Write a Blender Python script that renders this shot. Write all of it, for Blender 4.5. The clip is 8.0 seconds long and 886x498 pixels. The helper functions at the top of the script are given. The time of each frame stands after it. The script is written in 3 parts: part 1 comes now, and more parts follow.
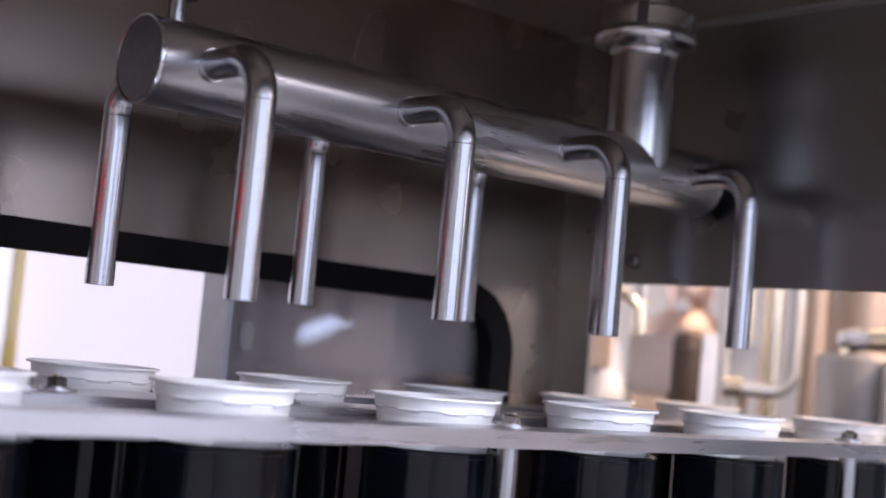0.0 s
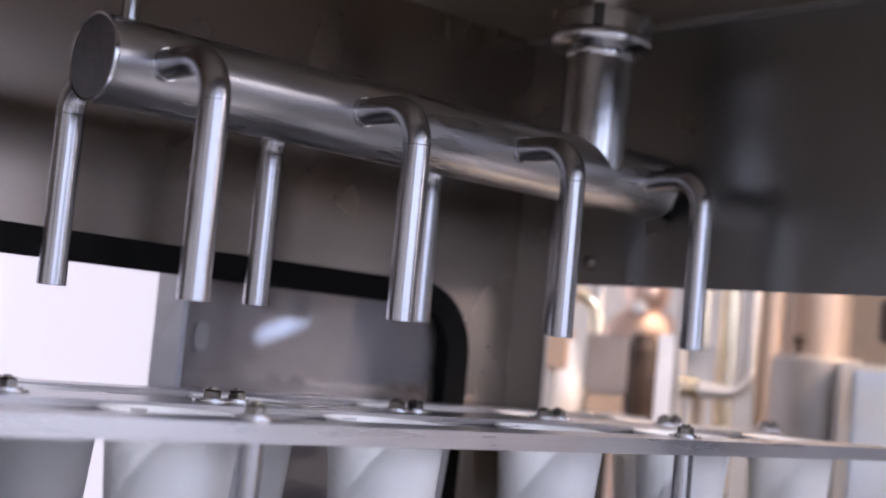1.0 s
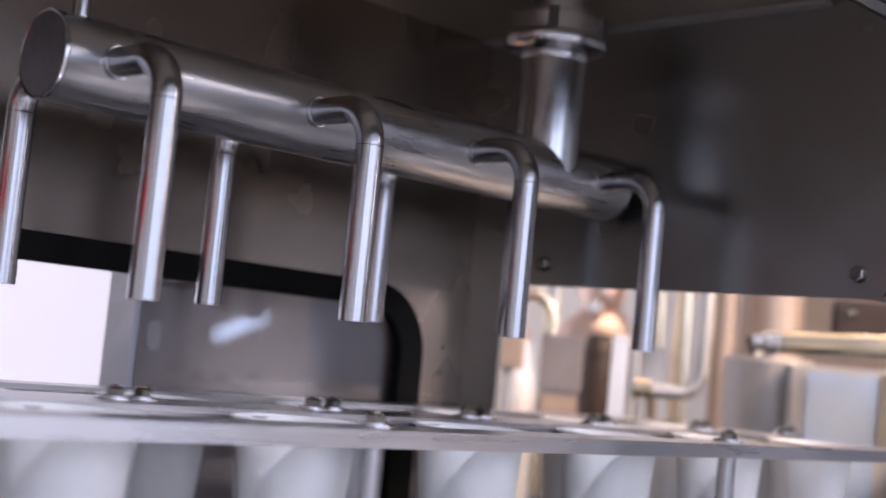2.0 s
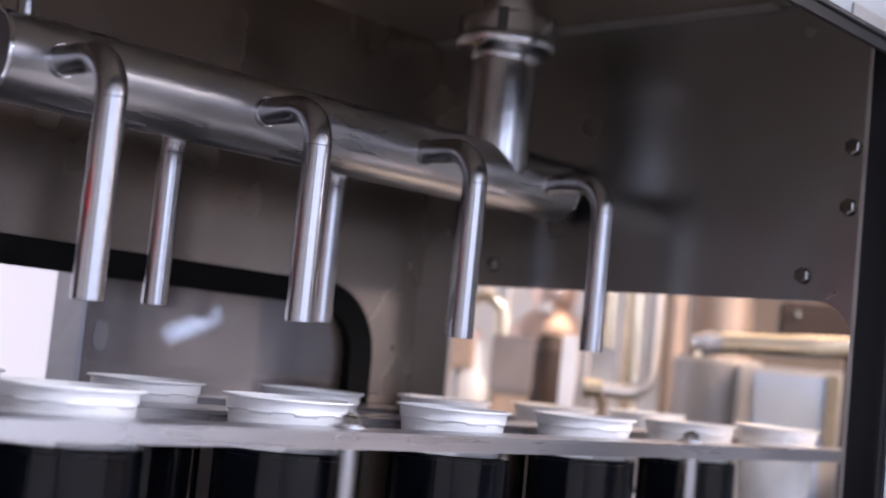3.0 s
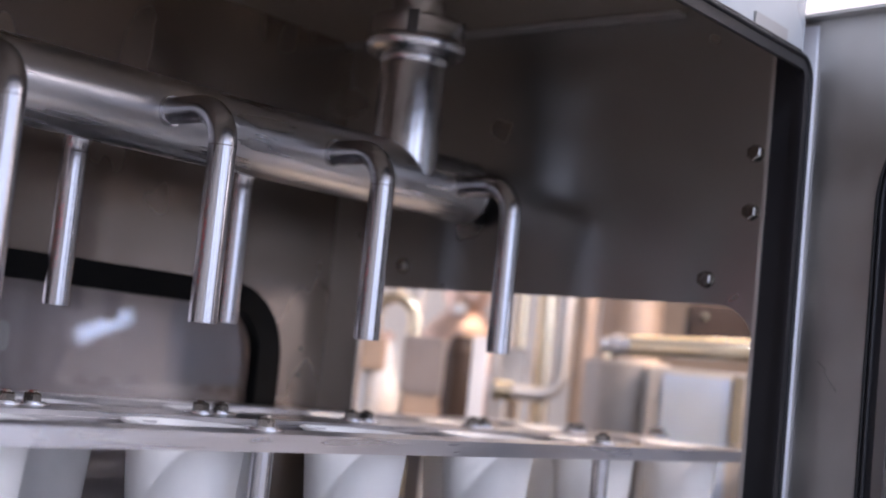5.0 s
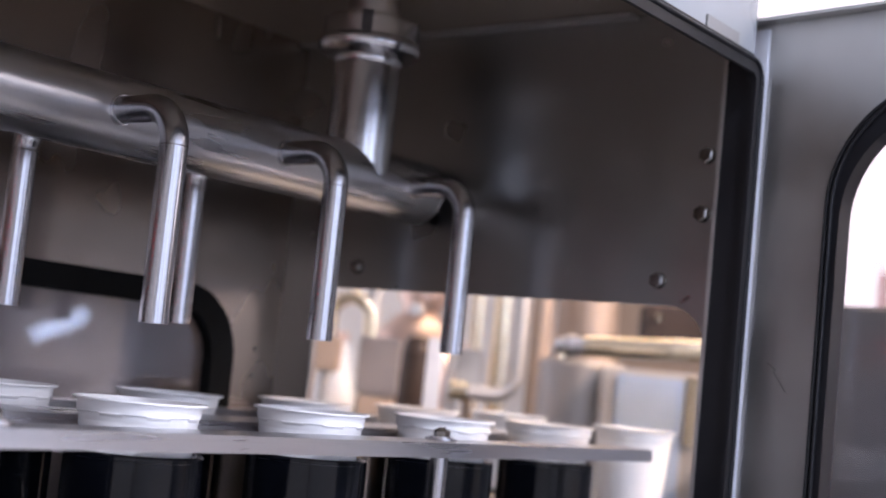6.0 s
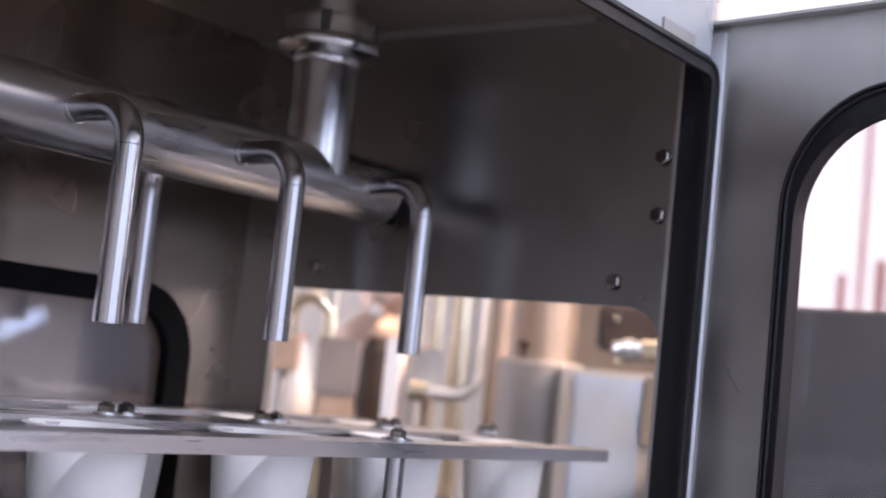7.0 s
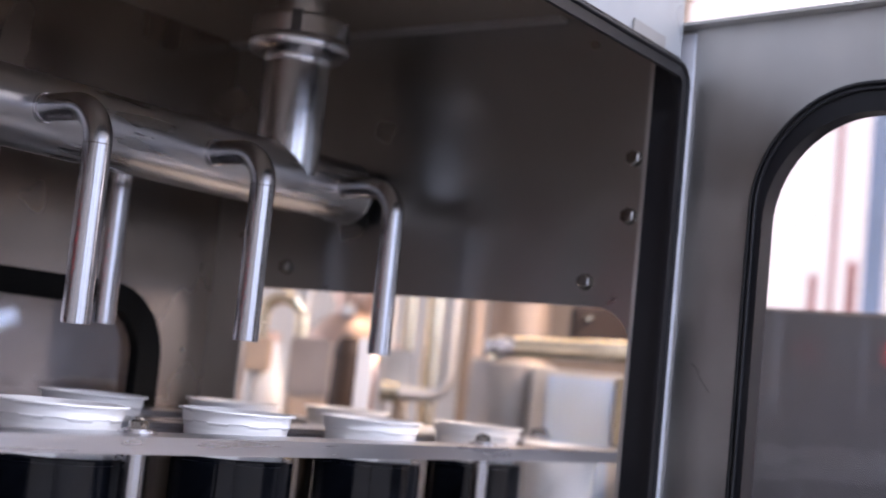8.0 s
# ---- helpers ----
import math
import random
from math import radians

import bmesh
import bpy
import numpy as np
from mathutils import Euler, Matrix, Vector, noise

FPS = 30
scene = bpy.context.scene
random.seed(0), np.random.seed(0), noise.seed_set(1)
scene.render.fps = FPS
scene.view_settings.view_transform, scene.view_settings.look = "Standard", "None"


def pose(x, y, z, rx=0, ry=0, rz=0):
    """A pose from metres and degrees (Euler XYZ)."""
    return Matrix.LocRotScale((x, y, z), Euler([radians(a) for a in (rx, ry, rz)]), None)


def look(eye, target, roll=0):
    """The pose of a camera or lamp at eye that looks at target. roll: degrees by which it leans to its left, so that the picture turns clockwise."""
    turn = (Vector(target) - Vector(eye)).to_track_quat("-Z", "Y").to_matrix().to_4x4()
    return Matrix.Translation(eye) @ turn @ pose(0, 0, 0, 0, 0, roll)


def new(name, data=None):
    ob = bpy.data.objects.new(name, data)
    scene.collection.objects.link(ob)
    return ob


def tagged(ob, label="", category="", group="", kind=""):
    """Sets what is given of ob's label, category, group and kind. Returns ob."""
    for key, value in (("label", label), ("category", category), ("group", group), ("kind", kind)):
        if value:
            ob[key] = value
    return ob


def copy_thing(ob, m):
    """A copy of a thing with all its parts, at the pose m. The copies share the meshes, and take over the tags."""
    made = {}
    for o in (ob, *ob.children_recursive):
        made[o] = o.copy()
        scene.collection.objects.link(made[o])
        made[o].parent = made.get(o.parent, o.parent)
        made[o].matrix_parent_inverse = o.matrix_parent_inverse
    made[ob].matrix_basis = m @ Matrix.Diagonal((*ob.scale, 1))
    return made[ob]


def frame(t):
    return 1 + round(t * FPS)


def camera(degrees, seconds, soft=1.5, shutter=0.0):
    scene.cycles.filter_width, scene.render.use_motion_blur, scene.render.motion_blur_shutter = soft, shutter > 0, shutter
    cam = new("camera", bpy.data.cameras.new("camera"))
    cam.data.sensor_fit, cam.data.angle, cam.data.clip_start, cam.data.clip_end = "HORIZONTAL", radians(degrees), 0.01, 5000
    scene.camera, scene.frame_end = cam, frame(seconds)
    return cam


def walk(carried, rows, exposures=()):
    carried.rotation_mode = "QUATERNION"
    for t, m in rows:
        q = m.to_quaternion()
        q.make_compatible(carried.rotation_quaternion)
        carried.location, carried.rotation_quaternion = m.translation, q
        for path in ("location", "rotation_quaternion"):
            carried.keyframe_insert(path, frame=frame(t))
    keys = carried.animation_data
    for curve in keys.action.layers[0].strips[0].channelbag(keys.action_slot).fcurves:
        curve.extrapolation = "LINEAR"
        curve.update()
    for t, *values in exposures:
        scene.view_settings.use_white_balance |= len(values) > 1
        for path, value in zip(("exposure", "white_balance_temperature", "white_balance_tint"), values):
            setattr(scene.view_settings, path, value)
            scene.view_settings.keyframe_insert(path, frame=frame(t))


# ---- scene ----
# Lens, focus and the slow swing of the camera.
cam = camera(36.2, 8.0, 1.8, 0.35)
cam.data.dof.use_dof = True
cam.data.dof.focus_distance = 1.22
cam.data.dof.aperture_fstop = 3.4
ROWS = [
    (0.0, -0.5847, -0.8817, 1.0764, 94.262, -5.291, -42.461),
    (0.5, -0.5832, -0.8843, 1.0769, 94.340, -5.327, -43.333),
    (1.0, -0.5818, -0.8866, 1.0774, 94.429, -5.375, -44.130),
    (1.5, -0.5803, -0.8890, 1.0779, 94.504, -5.461, -44.950),
    (3.0, -0.5753, -0.8975, 1.0796, 94.767, -5.594, -47.803),
    (3.5, -0.5737, -0.9000, 1.0801, 94.867, -5.572, -48.671),
    (4.0, -0.5722, -0.9026, 1.0806, 94.955, -5.609, -49.545),
    (4.5, -0.5708, -0.9050, 1.0811, 95.047, -5.654, -50.391),
    (6.0, -0.5661, -0.9127, 1.0826, 95.329, -5.714, -53.021),
    (6.5, -0.5648, -0.9150, 1.0831, 95.412, -5.713, -53.794),
    (7.0, -0.5633, -0.9175, 1.0836, 95.488, -5.782, -54.627),
    (7.5, -0.5620, -0.9197, 1.0840, 95.567, -5.784, -55.385),
    (8.0, -0.5614, -0.9207, 1.0842, 95.606, -5.728, -55.720),
]
walk(cam, [(t, pose(x, y, z, rx, ry, rz)) for t, x, y, z, rx, ry, rz in ROWS], [(0.0, -0.36, 6480, 23), (8.0, -0.36, 6480, 23)])

# Light: bright overcast sky behind the hall's windows, lamps on the hall's ceiling, unseen added lights.
world = bpy.data.worlds.new("sky")
scene.world = world
world.use_nodes = True
wn = world.node_tree
bg = wn.nodes["Background"]
bg.inputs["Color"].default_value = (0.93, 0.95, 1.0, 1)
bg.inputs["Strength"].default_value = 1.0


def area_lamp(name, place, target, sx, sy, watts, colour, roll=0, spread=180):
    data = bpy.data.lights.new(name, "AREA")
    data.shape, data.size, data.size_y, data.energy, data.color, data.spread = "RECTANGLE", sx, sy, watts, colour, radians(spread)
    ob = new(name, data)
    ob.matrix_world = look(place, target, roll)
    return tagged(ob, kind="structure")


H = 1.1          # height of the nozzle outlets over the hall floor
P = 0.2187       # distance between filling stations
W = 0.2096       # distance between the two lanes
PLATE = -0.083   # top of the carrier plate, from the outlets
STEP = P

COLD, COOL, WARM = (0.54, 0.72, 1.0), (0.98, 0.96, 0.95), (1.0, 0.80, 0.54)
# Unseen south lights, placed for reflections; the last, tilted one makes the pane's streak.
for wx, wz, ww, wh, watts in ((-1.7, 1.75, 1.4, 1.6, 22), (0.1, 1.75, 1.4, 1.6, 20), (1.6, 1.75, 1.0, 1.6, 12), (2.8, 1.25, 0.8, 0.6, 9), (3.55, 2.35, 1.5, 1.2, 58), (3.68, 1.14, 0.34, 0.07, 0.8)):
    area_lamp("unseen_south_light", (wx, -4.0, wz), (wx, 0, wz), ww, wh, watts, COLD if wx < 2.9 or ww < 0.4 else COOL, 24 if ww < 0.4 else 0)
# Warm fill added over the plant, with no fixture of its own.
area_lamp("warm_plant_fill", (2.3, 0.6, 3.05), (1.8, 0.5, 0), 1.6, 1.2, 25, WARM)


for lx, ly, watts, hue in ((-0.2, -1.6, 80, (0.78, 0.875, 1.0)), (-0.2, -2.9, 66, (0.78, 0.875, 1.0)), (2.4, -2.9, 46, (1.0, 0.90, 0.74))):
    area_lamp("hall_light_glow", (lx, ly, 3.1), (lx, ly, 0), 1.44, 0.15, watts, hue)
# Unseen warm fill, beam narrowed to brighten the last cups and the plant.
area_lamp("warm_outfeed_fill", (1.95, -0.85, 2.26), (1.85, 0.15, 1.0), 1.4, 0.14, 27, (1.0, 0.67, 0.36), spread=68)


# Materials.
def material(name, colour, rough=0.5, metal=0.0, spread=0.06, scale=30.0, bump=0.02, stretch=(1, 1, 1), stain=0.0, rspread=0.1, **extra):
    mat = bpy.data.materials.new(name)
    mat.use_nodes = True
    nt = mat.node_tree
    b = nt.nodes["Principled BSDF"]
    b.inputs["Metallic"].default_value = metal
    tc = nt.nodes.new("ShaderNodeTexCoord")
    mp = nt.nodes.new("ShaderNodeMapping")
    mp.inputs["Scale"].default_value = stretch
    nt.links.new(tc.outputs["Object"], mp.inputs["Vector"])
    fine = nt.nodes.new("ShaderNodeTexNoise")
    fine.inputs["Scale"].default_value = scale
    fine.inputs["Detail"].default_value = 2 if scale < 30 else 5
    nt.links.new(mp.outputs["Vector"], fine.inputs["Vector"])
    big = nt.nodes.new("ShaderNodeTexNoise")
    big.inputs["Scale"].default_value = 7.0
    big.inputs["Detail"].default_value = 3
    nt.links.new(tc.outputs["Object"], big.inputs["Vector"])
    add = nt.nodes.new("ShaderNodeMix")
    add.data_type = "FLOAT"
    add.inputs[0].default_value = 0.45
    nt.links.new(fine.outputs["Fac"], add.inputs[2])
    nt.links.new(big.outputs["Fac"], add.inputs[3])
    ramp = nt.nodes.new("ShaderNodeValToRGB")
    lo, hi = 1 - spread * 2 - stain, 1 + spread
    ramp.color_ramp.elements[0].position, ramp.color_ramp.elements[1].position = 0.24, 0.76
    ramp.color_ramp.interpolation = "EASE"
    ramp.color_ramp.elements[0].color = (*[max(0, c * lo) for c in colour], 1)
    ramp.color_ramp.elements[1].color = (*[min(1, c * hi) for c in colour], 1)
    nt.links.new(add.outputs[0], ramp.inputs["Fac"])
    nt.links.new(ramp.outputs["Color"], b.inputs["Base Color"])
    mr = nt.nodes.new("ShaderNodeMapRange")
    mr.interpolation_type = "SMOOTHSTEP"
    mr.inputs["From Min"].default_value, mr.inputs["From Max"].default_value = 0.2, 0.8
    mr.inputs["To Min"].default_value, mr.inputs["To Max"].default_value = max(0.02, rough - rspread), min(1, rough + rspread)
    nt.links.new(add.outputs[0], mr.inputs["Value"])
    nt.links.new(mr.outputs["Result"], b.inputs["Roughness"])
    if bump:
        bp = nt.nodes.new("ShaderNodeBump")
        bp.inputs["Strength"].default_value = bump
        bp.inputs["Distance"].default_value = 0.002
        nt.links.new(fine.outputs["Fac"], bp.inputs["Height"])
        nt.links.new(bp.outputs["Normal"], b.inputs["Normal"])
    for key, value in extra.items():
        b.inputs[key.replace("_", " ")].default_value = value
    return mat


def glowing(name, colour, strength):
    mat = bpy.data.materials.new(name)
    mat.use_nodes = True
    b = mat.node_tree.nodes["Principled BSDF"]
    b.inputs["Base Color"].default_value = (*colour, 1)
    b.inputs["Emission Color"].default_value = (*colour, 1)
    b.inputs["Emission Strength"].default_value = strength
    return mat


STEEL = material("polished_steel", (0.56, 0.55, 0.56), 0.20, 1.0, 0.05, 60, 0.0, (1, 1, 1), 0.05, 0.06)
TUBE = material("drawn_steel_tube", (0.45, 0.445, 0.465), 0.22, 1.0, 0.03, 160, 0.0, (1, 1, 0.04), 0.06, 0.05)
BARREL = material("brushed_steel_barrel", (0.51, 0.50, 0.51), 0.285, 1.0, 0.03, 90, 0.0, (0.05, 1, 1), 0.05, 0.05)
CAP = material("ground_steel_cap", (0.24, 0.24, 0.265), 0.40, 1.0, 0.1, 110, 0.08, (1, 1, 1), 0.1, 0.1)
# SHEET's brown tint puts warm reflected light into the grey steel's colour.
SHEET = material("warm_tinted_matt_steel", (0.325, 0.268, 0.230), 0.26, 1.0, 0.010, 12, 0.0, (1, 1, 0.35), 0.005, 0.03)
SHEET_END = material("smudged_steel_sheet", (0.36, 0.358, 0.346), 0.30, 1.0, 0.015, 9, 0.0, (1, 1, 1.2), 0.01, 0.05)
SHEET_DARK = material("aged_steel_sheet", (0.275, 0.285, 0.305), 0.46, 1.0, 0.04, 14, 0.0, (1, 1, 0.4), 0.05, 0.05)
SHEET_BRUSHED = material("brushed_steel_sheet", (0.59, 0.58, 0.565), 0.42, 1.0, 0.08, 11, 0.0, (1, 1, 0.6), 0.10, 0.12)
PLATE_STEEL = material("milled_steel_plate", (0.58, 0.58, 0.605), 0.29, 1.0, 0.02, 140, 0.02, (0.05, 1, 1), 0.03, 0.05)
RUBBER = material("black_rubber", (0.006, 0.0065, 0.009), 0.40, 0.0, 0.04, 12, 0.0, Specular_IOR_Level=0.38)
SEAL_BLACK = material("matt_black_rubber", (0.003, 0.003, 0.003), 0.6, 0.0, 0.2, 60, 0.01, Specular_IOR_Level=0.12)
BLACK = material("black_plastic", (0.004, 0.005, 0.008), 0.13, 0.0, 0.2, 50, 0.0, (1, 1, 1), 0.0, 0.03, Specular_IOR_Level=0.3)
CUP = material("white_cup_plastic", (0.91, 0.91, 0.91), 0.34, 0.0, 0.02, 40, 0.01, (1, 1, 1), 0.0, 0.05, Subsurface_Weight=0.12, Subsurface_Radius=(0.01, 0.01, 0.01))
BOLT = material("bolt_steel", (0.24, 0.225, 0.21), 0.22, 1.0, 0.12, 120, 0.05)
WHITE = material("white_lacquer", (0.60, 0.62, 0.66), 0.3, 0.0, 0.02, 20, 0.01)
EDGE_STEEL = material("bright_ground_edge", (0.80, 0.84, 0.92), 0.35, 0.3, 0.03, 50, 0.01, (1, 1, 0.1))
BRIGHT_WHITE = material("white_plastic", (0.84, 0.85, 0.87), 0.3, 0.0, 0.02, 20, 0.01)
PALE_LACQUER = material("pale_grey_lacquer", (0.34, 0.365, 0.39), 0.35, 0.0, 0.04, 14, 0.01, (1, 1, 1), 0.04)
BROWN = material("brown_painted_metal", (0.055, 0.036, 0.028), 0.45, 0.2, 0.1, 25, 0.02)
CEIL_PAINT = material("cabinet_roof_steel", (0.43, 0.37, 0.305), 0.5, 1.0, 0.06, 60, 0.03)
GREY_PANEL = material("grey_panel", (0.41, 0.365, 0.345), 0.42, 0.6, 0.05, 20, 0.02)
BRASS = material("warm_brass", (0.90, 0.78, 0.58), 0.15, 1.0, 0.01, 30, 0.0, (1, 1, 1), 0.0, 0.01)
PALE_STEEL = material("pale_tank_steel", (0.60, 0.585, 0.57), 0.50, 1.0, 0.03, 30, 0.0, (1, 1, 1), 0.0, 0.04)
TANK_STEEL = material("grey_tank_steel", (0.41, 0.40, 0.395), 0.55, 0.8, 0.03, 20, 0.0, (1, 1, 1), 0.04, 0.05)
TAN_STEEL = material("tan_duct_steel", (0.43, 0.345, 0.285), 0.5, 0.7, 0.03, 14, 0.0, (1, 1, 1), 0.05, 0.05)
BLUE_PANEL = material("pale_blue_lacquer", (0.40, 0.54, 0.78), 0.4, 0.1, 0.03, 12, 0.0)
COPPER = material("copper_sheet", (0.80, 0.60, 0.51), 0.30, 1.0, 0.03, 20, 0.0, (1, 1, 1), 0.0, 0.03)
BEIGE_WALL = material("beige_plaster", (0.47, 0.355, 0.27), 0.8, 0.0, 0.05, 12, 0.05)
HALL_WALL = material("pale_plaster", (0.72, 0.71, 0.70), 0.8, 0.0, 0.04, 10, 0.05)
FLOOR = material("sealed_concrete", (0.42, 0.41, 0.40), 0.5, 0.0, 0.1, 8, 0.05)
YELLOW = material("yellow_paint", (0.8, 0.62, 0.2), 0.5, 0.0, 0.05, 20, 0.01)
DARK = material("dark_painted_metal", (0.06, 0.055, 0.055), 0.45, 0.3, 0.1, 30, 0.03)
DAYLIGHT = glowing("overcast_daylight", (0.95, 0.95, 1.0), 0.88)
DAYLIGHT_EAST = glowing("bright_daylight", (0.99, 0.965, 0.98), 1.1)
LAMP_GLOW = glowing("lamp_diffuser", (0.86, 0.9, 1.0), 9.0)
RED_GLOW = glowing("red_signal_lens", (1.0, 0.02, 0.04), 5.0)


def glass_material():
    mat = bpy.data.materials.new("clear_acrylic")
    mat.use_nodes = True
    nt = mat.node_tree
    out = nt.nodes["Material Output"]
    tr = nt.nodes.new("ShaderNodeBsdfTransparent")
    tr.inputs["Color"].default_value = (0.93, 0.93, 0.95, 1)
    gl = nt.nodes.new("ShaderNodeBsdfGlossy")
    gl.inputs["Roughness"].default_value = 0.015
    fr = nt.nodes.new("ShaderNodeFresnel")
    fr.inputs["IOR"].default_value = 1.45
    mx = nt.nodes.new("ShaderNodeMixShader")
    nt.links.new(fr.outputs["Fac"], mx.inputs["Fac"])
    nt.links.new(tr.outputs["BSDF"], mx.inputs[1])
    nt.links.new(gl.outputs["BSDF"], mx.inputs[2])
    nt.links.new(mx.outputs["Shader"], out.inputs["Surface"])
    return mat


GLASS = glass_material()


# Mesh helpers.
def part(name, bm, mat, parent=None, label="", smooth=None):
    me = bpy.data.meshes.new(name)
    bmesh.ops.recalc_face_normals(bm, faces=bm.faces)
    if smooth is not None:
        for f in bm.faces:
            f.smooth = True
        for e in bm.edges:
            if len(e.link_faces) == 2 and e.calc_face_angle(0) > radians(smooth):
                e.smooth = False
    bm.to_mesh(me)
    bm.free()
    me.materials.append(mat)
    ob = new(name, me)
    if parent:
        ob.parent = parent
    if label:
        tagged(ob, label)
    return ob


def holder(name, x=0, y=0, z=0):
    ob = new(name)
    ob.empty_display_size = 0.02
    ob.matrix_world = pose(x, y, z)
    return ob


def box(x0, x1, y0, y1, z0, z1, bevel=0.0, bm=None):
    bm = bm or bmesh.new()
    r = bmesh.ops.create_cube(bm, size=1, matrix=Matrix.Translation(((x0 + x1) / 2, (y0 + y1) / 2, (z0 + z1) / 2)) @ Matrix.Diagonal((x1 - x0, y1 - y0, z1 - z0, 1)))
    if bevel:
        es = list({e for v in r["verts"] for e in v.link_edges})
        bmesh.ops.bevel(bm, geom=es, offset=bevel, segments=2, affect="EDGES")
    return bm


def lathe(profile, segments=40, bm=None, m=Matrix()):
    """A body of revolution round z from (radius, height) pairs."""
    bm = bm or bmesh.new()
    rings = []
    for r, z in profile:
        if r < 1e-6:
            rings.append([bm.verts.new(m @ Vector((0, 0, z)))])
        else:
            rings.append([bm.verts.new(m @ Vector((r * math.cos(2 * math.pi * k / segments), r * math.sin(2 * math.pi * k / segments), z))) for k in range(segments)])
    for a, b in zip(rings, rings[1:]):
        for k in range(segments):
            q = [a[k % len(a)], a[(k + 1) % len(a)], b[(k + 1) % len(b)], b[k % len(b)]]
            q = list(dict.fromkeys(q))
            if len(q) > 2:
                bm.faces.new(q)
    return bm


def sweep(path, radius, segments=24, bm=None, caps=True, inner=0.0):
    """A round tube along a list of points; inner > 0 leaves the end open with a wall."""
    bm = bm or bmesh.new()
    pts = [Vector(p) for p in path]
    rings = []
    side = None
    for k, p in enumerate(pts):
        d = (pts[min(k + 1, len(pts) - 1)] - pts[max(k - 1, 0)]).normalized()
        if side is None:
            side = d.orthogonal().normalized()
        side = (side - d * side.dot(d)).normalized()
        up = d.cross(side)
        rings.append([bm.verts.new(p + radius * (math.cos(2 * math.pi * j / segments) * side + math.sin(2 * math.pi * j / segments) * up)) for j in range(segments)])
    for a, b in zip(rings, rings[1:]):
        for j in range(segments):
            bm.faces.new((a[j], a[(j + 1) % segments], b[(j + 1) % segments], b[j]))
    if caps:
        bm.faces.new(rings[0])
        if inner:
            d = (pts[-1] - pts[-2]).normalized()
            r1 = [bm.verts.new(pts[-1] + (v.co - pts[-1]) * (inner / radius)) for v in rings[-1]]
            r2 = [bm.verts.new(v.co - d * 0.03) for v in r1]
            for a, b in ((rings[-1], r1), (r1, r2)):
                for j in range(segments):
                    bm.faces.new((a[j], a[(j + 1) % segments], b[(j + 1) % segments], b[j]))
            bm.faces.new(r2)
        else:
            bm.faces.new(rings[-1])
    return bm


def bend(p, a, b, radius, n=8):
    """Points of a quarter bend at corner p from direction a (arriving) to direction b (leaving)."""
    p, a, b = Vector(p), Vector(a), Vector(b)
    c = p - a * radius + b * radius
    return [c - b * radius * math.cos(t) + a * radius * math.sin(t) for t in [math.pi / 2 * k / n for k in range(n + 1)]]


def rounded(x0, x1, z0, z1, r, n=8, corners=(1, 1, 1, 1)):
    """Outline of a rounded rectangle, from the lower left corner anticlockwise."""
    pts = []
    for (cx, cz, a0), on in zip(((x0 + r, z0 + r, 180), (x1 - r, z0 + r, 270), (x1 - r, z1 - r, 0), (x0 + r, z1 - r, 90)), corners):
        if on:
            pts += [(cx + r * math.cos(radians(a0 + 90 * k / n)), cz + r * math.sin(radians(a0 + 90 * k / n))) for k in range(n + 1)]
        else:
            pts.append((x0 if a0 in (180, 90) else x1, z0 if a0 in (180, 270) else z1))
    return pts


def frame_ring(outer, inner, d0, d1, place, bm=None):
    """A ring between two outlines of equal count, from depth d0 to d1; place(u, v, d) gives the point."""
    bm = bm or bmesh.new()
    n = len(outer)
    a = [[bm.verts.new(place(u, v, d)) for u, v in o] for d in (d0, d1) for o in (outer, inner)]
    for j in range(n):
        k = (j + 1) % n
        for p, q in ((a[0], a[1]), (a[1], a[3]), (a[3], a[2]), (a[2], a[0])):
            bm.faces.new((p[j], p[k], q[k], q[j]))
    return bm


def slab(outline, d0, d1, place, bm=None):
    bm = bm or bmesh.new()
    a = [bm.verts.new(place(u, v, d0)) for u, v in outline]
    b = [bm.verts.new(place(u, v, d1)) for u, v in outline]
    bm.faces.new(a), bm.faces.new(b)
    for j in range(len(a)):
        k = (j + 1) % len(a)
        bm.faces.new((a[j], a[k], b[k], b[j]))
    return bm


def hex_bolt(name, m, r=0.0065, h=0.006, washer=0.011, label="", category="bolt"):
    """A hexagon bolt with washer, axis along its own z."""
    ob = holder(name)
    bm = bmesh.new()
    lathe([(0, 0.002), (r * 1.155, 0.002), (r * 1.155, h), (r * 0.95, h + 0.0012), (0, h + 0.0012)], 6, bm)
    part("head", bm, BOLT, ob)
    part("washer", lathe([(0, 0), (washer, 0), (washer, 0.0018), (0, 0.0018)], 24), BOLT, ob)
    ob.matrix_world = m
    return tagged(ob, label or "small steel hexagon bolt with round washer", category)


